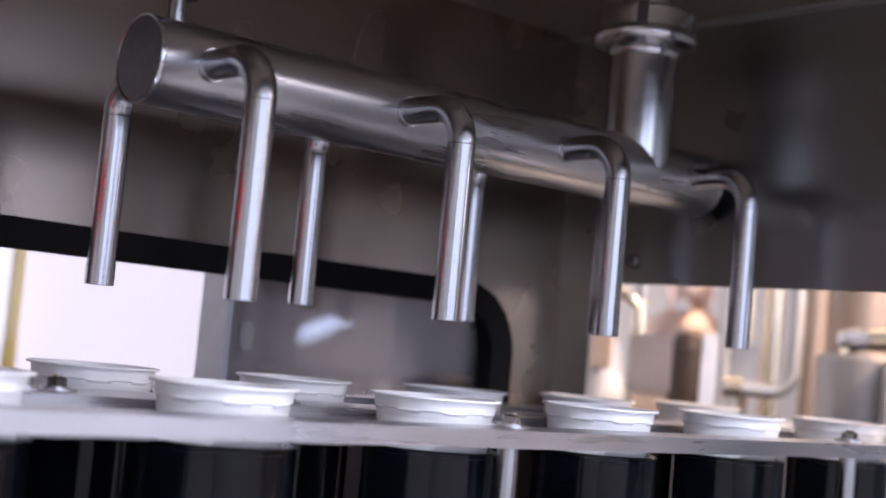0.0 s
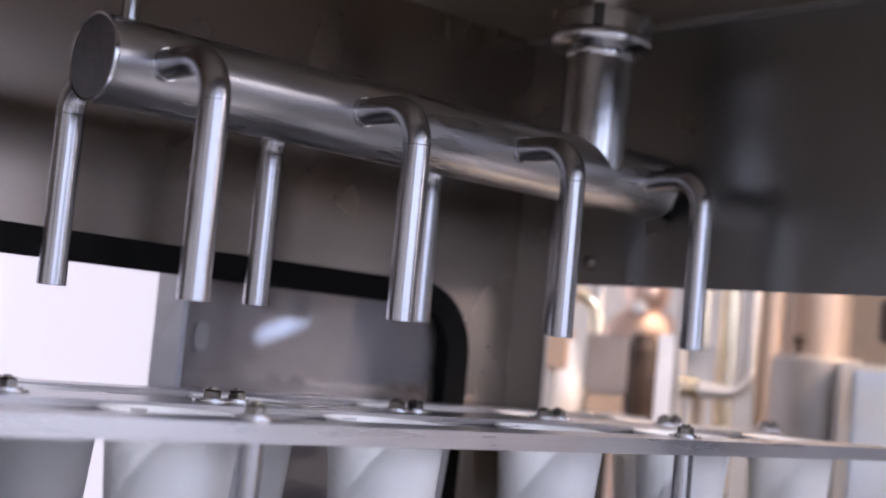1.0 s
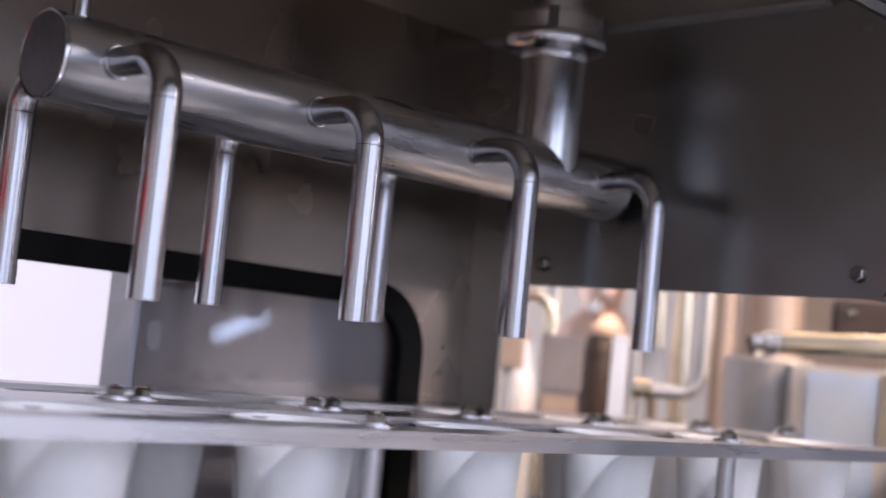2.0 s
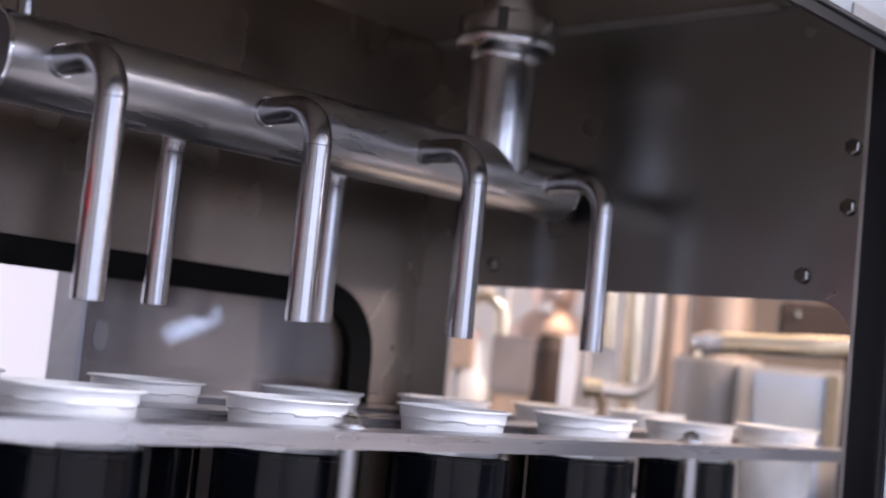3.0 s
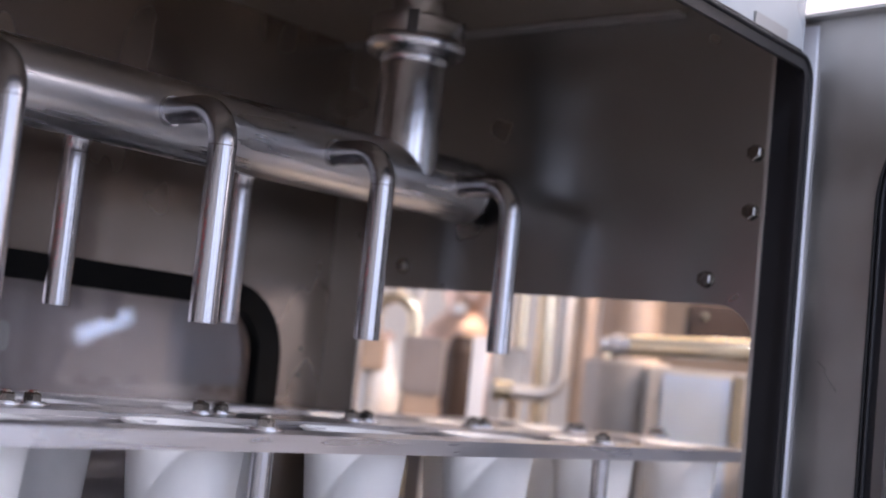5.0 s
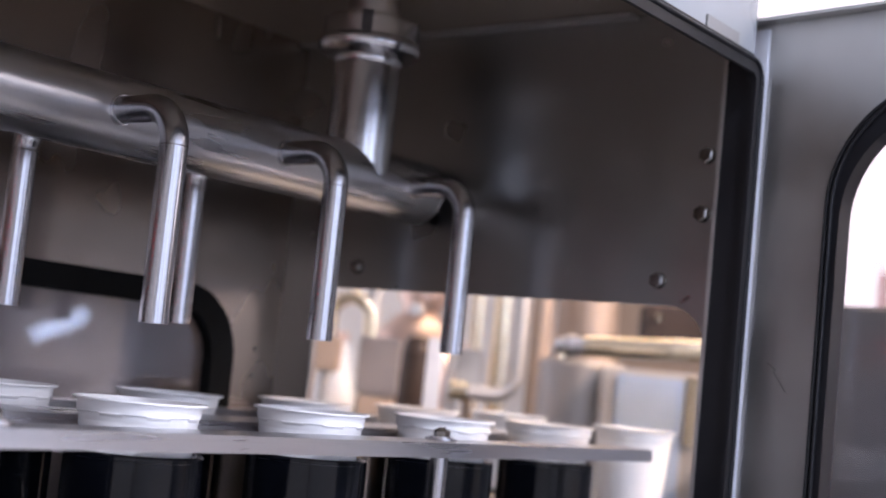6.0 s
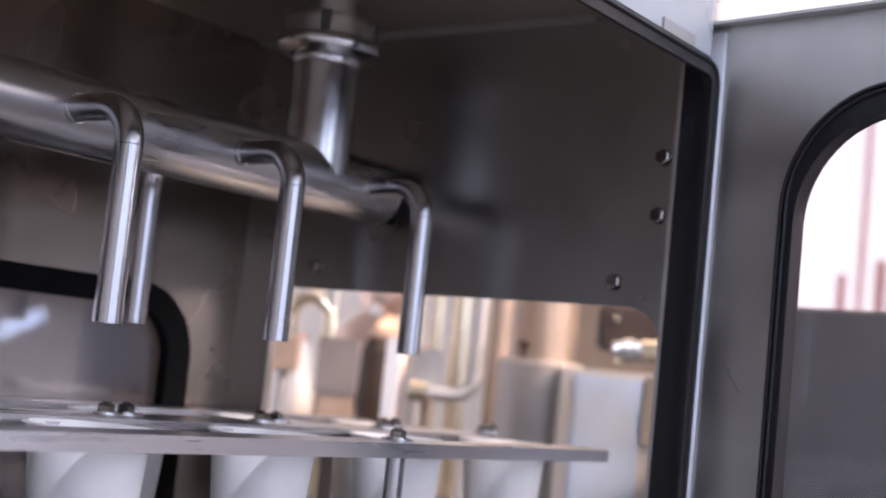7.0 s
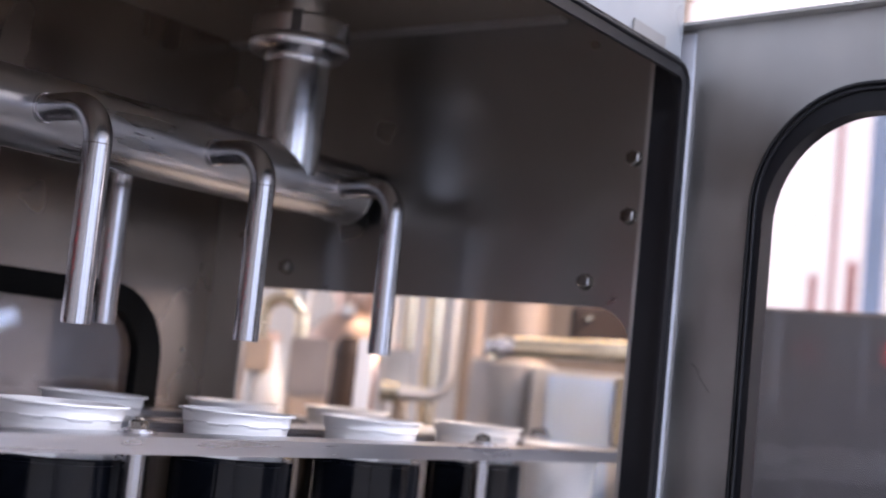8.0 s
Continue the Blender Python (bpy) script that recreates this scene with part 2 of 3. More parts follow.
# ---- The hall round the machine ----
def hall():
    fl = part("floor", box(-3.2, 5.2, -4.2, 4.2, -0.1, 0), FLOOR)
    tagged(fl, "grey sealed concrete floor of the hall", "floor", kind="structure")
    ce = part("ceiling", box(-3.2, 5.2, -4.2, 4.2, 3.2, 3.3), HALL_WALL)
    tagged(ce, "pale plastered hall ceiling", "ceiling", kind="structure")

    def wall_with_window(name, along, at, a0, a1, w0, w1, z0, z1, mat):
        t0, t1 = at, at + 0.2
        bm = bmesh.new()
        for p0, p1, q0, q1 in ((a0, w0, 0, 3.2), (w1, a1, 0, 3.2), (w0, w1, 0, z0), (w0, w1, z1, 3.2)):
            if along == "x":
                box(p0, p1, t0, t1, q0, q1, bm=bm)
            else:
                box(t0, t1, p0, p1, q0, q1, bm=bm)
        ob = part(name, bm, mat)
        return tagged(ob, "pale plastered hall wall with a wide window opening", "wall", kind="structure")

    # Unseen wall, its openings cut to fit the added south lights.
    bm = bmesh.new()
    for x0, x1, z0, z1 in (
            (-3.0, -2.4, 0, 3.2), (-1.0, -0.6, 0, 3.2), (0.8, 1.1, 0, 3.2), (2.1, 2.4, 0, 3.2), (4.3, 5.0, 0, 3.2),
            (-2.4, -1.0, 0, 0.95), (-0.6, 0.8, 0, 0.95), (1.1, 2.1, 0, 0.95), (2.4, 4.3, 0, 0.95), (3.2, 3.455, 0.95, 1.55), (3.905, 4.3, 0.95, 1.55), (3.455, 3.905, 0.95, 1.065), (3.455, 3.905, 1.215, 1.55),
            (2.4, 4.3, 1.55, 1.75), (2.4, 2.8, 1.75, 2.95), (2.4, 4.3, 2.95, 3.2), (-2.4, -1.0, 2.55, 3.2), (-0.6, 0.8, 2.55, 3.2), (1.1, 2.1, 2.55, 3.2)):
        box(x0, x1, -4.2, -4.02, z0, z1, bm=bm)
    tagged(part("wall_south", bm, HALL_WALL), "unseen pale hall wall with openings for the added south lights", "wall", kind="structure")
    wall_with_window("wall_north", "x", 2.6, -3.0, 5.0, -1.6, 2.1, 0.2, 2.9, HALL_WALL)
    wall_with_window("wall_west", "y", -3.2, -4.2, 4.2, -2.4, 1.5, 0.8, 2.6, HALL_WALL)
    wall_with_window("wall_east", "y", 5.0, -4.2, 4.2, 0.60, 1.8, 0.9, 3.0, BEIGE_WALL)
    for name, bm, glow in (("backdrop_north", box(-4, 4, 4.4, 4.42, -1, 5), DAYLIGHT), ("backdrop_east", box(6.6, 6.62, -3, 4.3, -1, 5), DAYLIGHT_EAST)):
        tagged(part(name, bm, glow), "blank bright overcast daylight outside the window", "backdrop", kind="structure")
    # The last fixture, hung low on cables, is added to carry the outfeed fill.
    for x, y, drop in ((-0.2, -1.6, 0), (-0.2, -2.9, 0), (2.4, -2.9, 0), (2.9, 1.2, 0), (1.95, -0.85, 0.85)):
        lamp = holder("ceiling_light", x, y, 3.2 - drop)
        if drop:
            for s in (-0.5, 0.5):
                part("cable", lathe([(0, 0), (0.003, 0), (0.003, drop), (0, drop)], 8, m=Matrix.Translation((s, 0, 0))), DARK, lamp)
        part("housing", box(-0.75, 0.75, -0.09, 0.09, -0.06, 0, 0.01), WHITE, lamp)
        part("diffuser", box(-0.72, 0.72, -0.075, 0.075, -0.075, -0.06, 0.005), LAMP_GLOW, lamp, "glowing diffuser")
        tagged(lamp, "long white ceiling light with a glowing diffuser", "lamp", "ceiling lights of the hall")


hall()


# ---- The filling cabinet ----
XW = 0.735      # inner face of the end wall
YB = 0.345      # inner face of the back wall
YF = -0.293     # front face
TOP = 0.405     # underside of the roof


def cabinet():
    back = lambda u, v, d: (u, YB + d, H + v)
    # back wall with its long rounded window
    n = 10
    outer = rounded(-1.3, XW + 0.01, -0.5, TOP, 0.002, n)
    inner = rounded(-1.05, 0.644, -0.30, 0.060, 0.085, n)
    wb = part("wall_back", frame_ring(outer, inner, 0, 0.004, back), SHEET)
    tagged(wb, "dull stainless back wall of the cabinet, warm reflection tinted in", "wall", kind="structure")
    seal = part("window_seal", frame_ring(rounded(-1.055, 0.649, -0.305, 0.0645, 0.09, n), rounded(-1.015, 0.611, -0.265, 0.0345, 0.06, n), -0.010, 0.006, back), SEAL_BLACK, None, smooth=30)
    tagged(seal, "black rubber seal round the long back window", "window seal", kind="structure")
    pane = part("window_1", slab(rounded(-1.02, 0.616, -0.27, 0.040, 0.06, n), 0.002, 0.006, back), GLASS)
    pane.visible_shadow = False
    tagged(pane, "clear acrylic pane in the back window", "window", kind="structure")

    # end wall with the passage for the cups
    end = lambda u, v, d: (XW + d, u, H + v)
    outline = [(YB, TOP), (-0.273, TOP), (-0.273, -0.5), (-0.2705, -0.5), (-0.2705, 0.035)]
    outline += [(-0.2705 + 0.046 - 0.046 * math.cos(a), 0.035 + 0.046 * math.sin(a)) for a in [math.pi / 2 * k / 8 for k in range(1, 9)]]
    outline += [(0.262, 0.081), (0.285, 0.06), (0.285, -0.5), (YB, -0.5)]
    we = part("wall_end", slab(outline, 0, 0.004, end), SHEET_END)
    tagged(we, "dark grey stainless end wall with a cut-out for the cups", "wall", kind="structure")
    trim = part("trim_end_wall", box(XW - 0.004, XW - 0.0005, -0.2736, -0.2692, H - 0.5, H + TOP - 0.05), SHEET_BRUSHED)
    tagged(trim, "folded bright edge of the end wall", "trim", kind="structure")
    roof = part("ceiling_cabinet", box(-1.3, XW + 0.004, YF, YB, H + TOP, H + TOP + 0.004), CEIL_PAINT)
    tagged(roof, "brownish stainless roof sheet of the cabinet", "ceiling", kind="structure")
    ledge = part("trim_roof_ledge", box(XW - 0.022, XW - 0.001, -0.16, YB - 0.002, H + TOP - 0.006, H + TOP - 0.001, 0.001), SHEET_BRUSHED)
    tagged(ledge, "folded steel ledge under the cabinet roof", "trim", kind="structure")

    # front frame and its rubber profile
    front = lambda u, v, d: (u, YF + d, H + v)
    fo, fi = rounded(-1.3, 0.7435, -0.5, 0.60, 0.004, n), rounded(-1.107, 0.7395, -0.427, 0.344, 0.026, n)
    fr = part("front_frame", frame_ring(fo, fi, -0.004, 0.0, front), PALE_LACQUER)
    tagged(fr, "pale grey lacquered front frame of the cabinet", "frame", kind="structure")
    for k, (o, i, d0, d1) in enumerate(((0.0115, -0.004, -0.0095, -0.0045), (0.009, -0.007, -0.014, -0.0098), (0.005, -0.010, -0.0185, -0.0143))):
        ro = rounded(-1.1 - o, 0.733 + o, -0.42 - o, 0.337 + o, 0.02 + o, n)
        ri = rounded(-1.1 - i, 0.733 + i, -0.42 - i, 0.337 + i, 0.02 + i, n)
        fs = part("door_seal", frame_ring(ro, ri, d0, d1, front), RUBBER, None, smooth=30)
        tagged(fs, "black ribbed rubber door seal round the front opening", "seal", kind="structure")
    for o, d in ((0.0095, -0.0125), (0.0035, -0.0185)):
        ring = rounded(-1.1 - o, 0.733 + o, -0.42 - o, 0.337 + o, 0.02 + o, n)
        bead = part("door_seal", sweep([front(u, v, d) for u, v in ring + ring[:1]], 0.0026, 10, caps=False), RUBBER, None, smooth=60)
        tagged(bead, "rounded black rubber bead of the door seal", "seal", kind="structure")
    # The recess's shade is put into the jamb's colour, the black of the seals.
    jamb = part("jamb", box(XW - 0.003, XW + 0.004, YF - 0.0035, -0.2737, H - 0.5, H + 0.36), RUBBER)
    tagged(jamb, "jamb behind the door seal, coloured black for the recess's shade", "jamb", kind="structure")
    head = part("trim_front_header", box(-1.3, XW, YF + 0.0005, YF + 0.004, H + 0.337, H + TOP - 0.0005), SHEET)
    tagged(head, "steel header strip over the front opening", "trim", kind="structure")
    # the far end, deck and base: unseen, added to shape the light inside
    bm = bmesh.new()
    for y0, y1, z0, z1 in ((YF, YF + 0.02, -0.5, TOP), (YB - 0.02, YB, -0.5, TOP), (YF + 0.02, YB - 0.02, 0.34, TOP), (YF + 0.02, YB - 0.02, -0.5, -0.35)):
        box(-1.304, -1.3005, y0, y1, H + z0, H + z1, bm=bm)
    wf = part("wall_far_end", bm, SHEET)
    tagged(wf, "unseen steel end wall, opened wide to let light in", "wall", kind="structure")
    deck = part("deck", box(-1.3, XW, YF + 0.02, YB - 0.001, H - 0.56, H - 0.5), DARK)
    tagged(deck, "unseen dark deck under the line, blocking light from below", "deck", kind="structure")
    base = part("machine_base", box(-1.3, XW + 0.004, YF, YB + 0.004, 0, H - 0.5605), SHEET_BRUSHED)
    tagged(base, "brushed steel machine base on the hall floor", "machine base", kind="structure")
    ext = part("outfeed_belt", box(XW + 0.05, 1.5, -0.08, W + 0.08, H - 0.445, H - 0.41, 0.01), DARK)
    tagged(ext, "dark outfeed belt beyond the end wall", "belt", kind="structure")
    leg = part("outfeed_frame", box(XW + 0.08, 1.4, -0.05, W + 0.05, 0, H - 0.4455, 0.005), SHEET_BRUSHED)
    tagged(leg, "steel frame under the outfeed belt", "frame", kind="structure")


cabinet()


# ---- Manifold with its eight outlets ----
def manifold():
    ob = holder("filling_manifold", 0, W / 2, H + 0.195)
    R, YA = 0.0374, 0.0075
    x0, x1, slope = -0.042, 0.712, 0.0085
    rise = lambda x: -0.0022 + slope * x      # the barrel climbs slightly towards the feed pipe
    mx = Matrix.Rotation(radians(90), 4, "Y")
    mx = Matrix.Translation((0, YA, rise(0))) @ Matrix.Rotation(math.atan(-slope), 4, "Y") @ mx
    part("barrel", lathe([(R - 0.002, x0), (R, x0 + 0.002), (R, x1 - 0.002), (R - 0.002, x1)], 64, m=mx), BARREL, ob, smooth=30)
    for end, turn in ((x0, 1), (x1, -1)):
        part("end_cap", lathe([(0, end - 0.0002 * turn), (R - 0.003, end - 0.0002 * turn), (R - 0.0015, end + 0.001 * turn), (R - 0.0015, end + 0.006 * turn)], 64, m=mx), CAP, ob, "flat ground end cap", 30)
        part("cap_weld", lathe([(R - 0.0022, end + 0.0002 * turn), (R - 0.0004, end - 0.0006 * turn), (R + 0.0006, end + 0.0012 * turn), (R, end + 0.0034 * turn)], 64, m=mx), STEEL, ob, "welded seam round the cap", 60)
    z0 = -0.195
    offs = {(0, 0): (0.0045, -0.001), (0, 1): (0.001, -0.002), (0, 2): (0.001, 0.002), (0, 3): (0, 0), (1, 0): (-0.003, 0.002), (1, 1): (-0.001, 0.001), (1, 2): (0, 0), (1, 3): (0.008, 0)}
    for lane in (0, 1):
        s = -1 if lane == 0 else 1
        for i in range(4):
            dx, dy = offs[lane, i]
            x, y = P * i + dx, s * W / 2 + dy
            tip = z0 + 0.011 * (P * i) / 1.0 + (0.0265 * W if lane else 0)
            zt = rise(x) - 0.001
            lean = 0.0
            path = [(x, YA + s * (R - 0.006), zt), (x, YA + s * (R + 0.012), zt)]
            path += bend((x, y, zt), (0, s, 0), (0, 0, -1), 0.034, 10)
            path += [(x - lean * 0.5, y, tip + 0.07), (x - lean, y, tip + 0.0185)]
            tube = part("outlet_tube", sweep(path, 0.0127, 28), TUBE, ob, "bent stainless outlet tube", 40)
            part("weld_ring", sweep([(x, YA + s * (R - 0.004), zt), (x, YA + s * (R + 0.002), zt), (x, YA + s * (R + 0.0035), zt)], 0.0139, 24), STEEL, tube, "welded joint", 30)
            part("seam", sweep([(x, y, zt - 0.0345), (x, y, zt - 0.0355)], 0.01285, 28), BOLT, tube, "dark seam under the bend", 40)
            part("outlet_sleeve", sweep([(x - lean, y, tip + 0.0188), (x - lean, y, tip)], 0.0130, 28, inner=0.0108), TUBE, tube, "short outlet sleeve", 40)
    # riser with slotted union nut
    rx, rr = 0.593, 0.038
    part("riser", lathe([(rr, 0.005), (rr, 0.145), (rr + 0.002, 0.148)], 48, m=Matrix.Translation((rx, YA, 0))), STEEL, ob, "upright polished feed pipe", 30)
    nut = part("union_nut", lathe([(rr, 0.142), (0.050, 0.143), (0.0575, 0.147), (0.0595, 0.151), (0.0595, 0.157), (0.057, 0.1605), (0.0545, 0.162), (0.0545, 0.182), (0.051, 0.186), (rr, 0.186)], 48, m=Matrix.Translation((rx, YA, 0))), STEEL, ob, "slotted stainless union nut", 30)
    for k in range(4):
        a = radians(35 + 90 * k)
        m = Matrix.Translation((rx, YA, 0.165)) @ Matrix.Rotation(a, 4, "Z")
        bm = box(0.0525, 0.0550, -0.006, 0.006, -0.0025, 0.0215)
        bmesh.ops.transform(bm, matrix=m, verts=bm.verts)
        part("slot", bm, DARK, nut)
    part("ferrule", lathe([(rr, 0.132), (rr + 0.0016, 0.134), (rr + 0.0016, 0.1405), (rr, 0.1415)], 48, m=Matrix.Translation((rx, YA, 0))), STEEL, ob, "turned ferrule under the nut", 40)
    part("feed_pipe", lathe([(0.030, 0.18), (0.030, 0.2095)], 40, m=Matrix.Translation((rx, YA, 0))), STEEL, ob, smooth=30)
    hx = -0.014
    part("hanger_rod", lathe([(0, 0.03), (0.0075, 0.03), (0.0075, 0.2095), (0, 0.2095)], 20, m=Matrix.Translation((hx, 0.005, 0))), STEEL, ob, "thin steel hanger rod", 30)
    part("hanger_disc", lathe([(0, 0.054), (0.017, 0.054), (0.018, 0.056), (0.017, 0.060), (0, 0.060)], 24, m=Matrix.Translation((hx, 0.005, 0))), STEEL, ob, smooth=30)
    return tagged(ob, "stainless filling manifold with eight bent outlet tubes", "manifold")


manifold()


# ---- Carrier plate, lifters and cups ----
def carrier():
    """The sliding plate: three rails joined at the infeed end, with two open slots."""
    ob = holder("carrier_plate", 0, 0, H + PLATE)
    x0, x1 = -1.25, 0.945
    y0, y1 = -0.112, W + 0.112
    for name, half, z0, z1 in (("top_plate", 0.0590, -0.0046, 0.0), ("ledge_plate", 0.0510, -0.0145, -0.0047)):
        bm = bmesh.new()
        outline = [(x0, y0), (x1 - 0.006, y0), (x1, y0 + 0.006), (x1, -half), (x0 + 0.2, -half), (x0 + 0.2, half), (x1, half), (x1, W - half), (x0 + 0.2, W - half), (x0 + 0.2, W + half), (x1, W + half), (x1, y1), (x0, y1)]
        slab(outline, z0, z1, lambda u, v, d: (u, v, d), bm)
        part(name, bm, PLATE_STEEL, ob)

    def bolt_on(x, y, post):
        b = part("bolt", lathe([(0, 0.0036), (0.0086, 0.0036), (0.0086, 0.0092), (0.0072, 0.0108), (0.0045, 0.0108), (0.004, 0.013), (0, 0.013)], 6, m=Matrix.Translation((x, y, 0))), BOLT, ob)
        part("washer", lathe([(0, 0), (0.0165, 0), (0.0168, 0.0008), (0.0165, 0.0019), (0.0118, 0.0021), (0.0118, 0.0035), (0, 0.0036)], 28, m=Matrix.Translation((x, y, 0))), STEEL, b, smooth=40)
        if post:
            part("post", lathe([(0, -0.36), (0.0095, -0.36), (0.0095, -0.0146), (0, -0.0146)], 28, m=Matrix.Translation((x, y, 0))), TUBE, ob, "round steel spacer post", 40)

    for x in (-1.06, -0.515, 0.025, 0.56):
        bolt_on(x - 0.005, -0.0745, True)
    for k in range(-5, 5):
        for dx in (-0.016, 0.016):
            bolt_on(P * (k + 0.55) + dx, 0.108 + 0.25 * dx, False)
    return tagged(ob, "slotted steel carrier plate sliding on round posts", "conveyor plate")


PLATE_OB = carrier()


CUP_WIDE = 1.065


def cup_mesh():
    """A ribbed tapering cup with a flat rim; its rim lies at z = 0."""
    prof = [(0.0535, -0.0022), (0.0542, -0.0012), (0.0538, 0.0), (0.0498, 0.0), (0.0485, -0.003), (0.0475, -0.02), (0.0405, -0.105), (0, -0.105), ]
    out = [(0, -0.107), (0.0385, -0.107), (0.0395, -0.1055), (0.0445, -0.0215), (0.0470, -0.0205), (0.0475, -0.0195), (0.0482, -0.0122), (0.0496, -0.0115), (0.0502, -0.0024), (0.0535, -0.0022)]
    bm = lathe([(r * CUP_WIDE, z) for r, z in out[:-1] + prof], 48)
    return bm


def cup(x, y):
    ob = part("cup", cup_mesh(), CUP, None, smooth=28)
    ob.matrix_world = pose(x, y, H - 0.064)
    bm = bmesh.new()
    for k in range(8):
        a0 = 2 * math.pi * k / 8 + 0.2
        for j in range(4):
            a, b = a0 + j * 0.1, a0 + (j + 1) * 0.1
            v = [bm.verts.new((r * CUP_WIDE * math.cos(t), r * CUP_WIDE * math.sin(t), z)) for t in (a, b) for r, z in ((0.0478, -0.0145), (0.0492, -0.0135), (0.0500, -0.0118), (0.0496, -0.0112))]
            for q in range(3):
                bm.faces.new((v[q], v[q + 1], v[q + 5], v[q + 4]))
    bmesh.ops.remove_doubles(bm, verts=bm.verts, dist=1e-5)
    tab = part("stacking_rib", bm, CUP, ob)
    return tagged(ob, "white plastic tub, open, with a flat rim and stacking ring", "cup", "cups on the filling line")


def lifter():
    ob = holder("lifter")
    part("sleeve", lathe([(0.0595, -0.005), (0.0595, -0.3), (0, -0.3)], 48), BLACK, ob, smooth=30)
    part("rim", lathe([(0, -0.004), (0.036, -0.004), (0.0515, -0.003), (0.0540, 0.0), (0.0577, 0.0), (0.0592, -0.0014), (0.0592, -0.0049), (0.0, -0.0049)], 48), BLACK, ob, "rounded glossy rim", 30)
    return tagged(ob, "glossy black plastic lifting sleeve under a cup", "lifter", "lifters under the stations")


LIFTER_TOP = -0.108
LIFTERS, CUPS = [], []
first = lifter()
first_cup = cup(0, 0)
for lane in (0, 1):
    for i in range(-4, 5):
        m = pose(P * i, W * lane, H + LIFTER_TOP)
        if (lane, i) == (0, -4):
            first.matrix_world = m
            LIFTERS.append((first, i, lane))
        else:
            LIFTERS.append((copy_thing(first, m), i, lane))
    for i in range(-6, 6):
        m = pose(P * i, W * lane, H - 0.064)
        if (lane, i) == (0, -6):
            first_cup.matrix_basis = m
            CUPS.append((first_cup, i, lane))
        else:
            CUPS.append((copy_thing(first_cup, m), i, lane))


# ---- The open door ----
def door():
    ob = holder("cabinet_door")
    ob.matrix_world = pose(0.762, -0.2805, H, 0, 0, -99)
    # local x runs along the leaf, z up, y is its thickness
    n = 14
    leaf = lambda u, v, d: (u, d, v)
    part("leaf", frame_ring(rounded(0.0, 0.75, -0.5, 0.389, 0.002, n), rounded(0.118, 0.64, -0.35, 0.304, 0.118, n), 0, 0.022, leaf), SHEET_BRUSHED, ob)
    part("top_flange", box(0.0, 0.75, -0.017, 0.022, 0.3895, 0.393), SHEET_BRUSHED, ob)
    part("edge_flange", box(-0.004, -0.0005, -0.017, 0.022, -0.5, 0.393), EDGE_STEEL, ob, "bright ground edge flange")
    part("hinge_strip", box(0.010, 0.029, -0.004, -0.0005, -0.5, 0.384, 0.001), EDGE_STEEL, ob, "bright narrow hinge strip")
    part("window_seal", frame_ring(rounded(0.1120, 0.648, -0.358, 0.3135, 0.125, n), rounded(0.1295, 0.621, -0.331, 0.283, 0.108, n), -0.010, 0.012, leaf), RUBBER, ob, "thick black rubber window seal", 30)
    for inset, depth in ((0.003, -0.0105), (0.0085, -0.0112)):
        ring = rounded(0.1120 + inset, 0.648 - inset, -0.358 + inset, 0.3135 - inset, 0.125 - inset, n)
        part("seal_lip", sweep([(u, depth, v) for u, v in ring + ring[:1]], 0.0022, 10, caps=False), RUBBER, ob, "rounded bead of the window seal", 60)
    pane = part("pane", slab(rounded(0.126, 0.626, -0.336, 0.287, 0.108, n), 0.003, 0.007, leaf), GLASS, ob, "clear acrylic window pane")
    pane.visible_shadow = False
    for z in (0.172, 0.232, -0.25):
        h = part("hinge", box(0.003, 0.0125, -0.0095, -0.0043, z - 0.009, z + 0.009, 0.0012), STEEL, ob, "small steel hinge tab")
        part("pin", lathe([(0, z - 0.011), (0.0028, z - 0.011), (0.0028, z + 0.011), (0, z + 0.011)], 16, m=Matrix.Translation((0.004, -0.0098, 0))), STEEL, h, smooth=40)
    for x, z, turn, size in ((0.070, 0.010, 50, 0.013), (0.060, 0.025, 38, 0.007)):
        m = Matrix.Translation((x, -0.0004, z)) @ Matrix.Rotation(radians(turn), 4, "Y")
        bm = box(-size, size, -0.0002, 0.0002, -0.0002, 0.0002)
        bmesh.ops.transform(bm, matrix=m, verts=bm.verts)
        part("scratch", bm, BOLT, ob, "thin dark scratch")
    return tagged(ob, "brushed steel cabinet door standing open, with rounded window", "door")


door()


# ---- Bolts on the end wall ----
for y, z in ((0.218, 0.109), (-0.211, 0.107), (-0.258, 0.243), (-0.257, 0.180)):
    hex_bolt("wall_bolt", pose(XW, y, H + z, 0, -90, 0), 0.0075, 0.008, 0.009)


# ---- Push rods at the outfeed station ----
PUSHERS = []
for lane in (0, 1):
    ob = part("push_rod", lathe([(0, 0), (0.030, 0), (0.030, -0.008), (0.010, -0.010), (0.010, -0.22), (0, -0.22)], 32), STEEL, None, smooth=30)
    tagged(ob, "steel push rod with a round plate under a tub", "push rod", "push rods at the outfeed")
    PUSHERS.append((ob, lane))


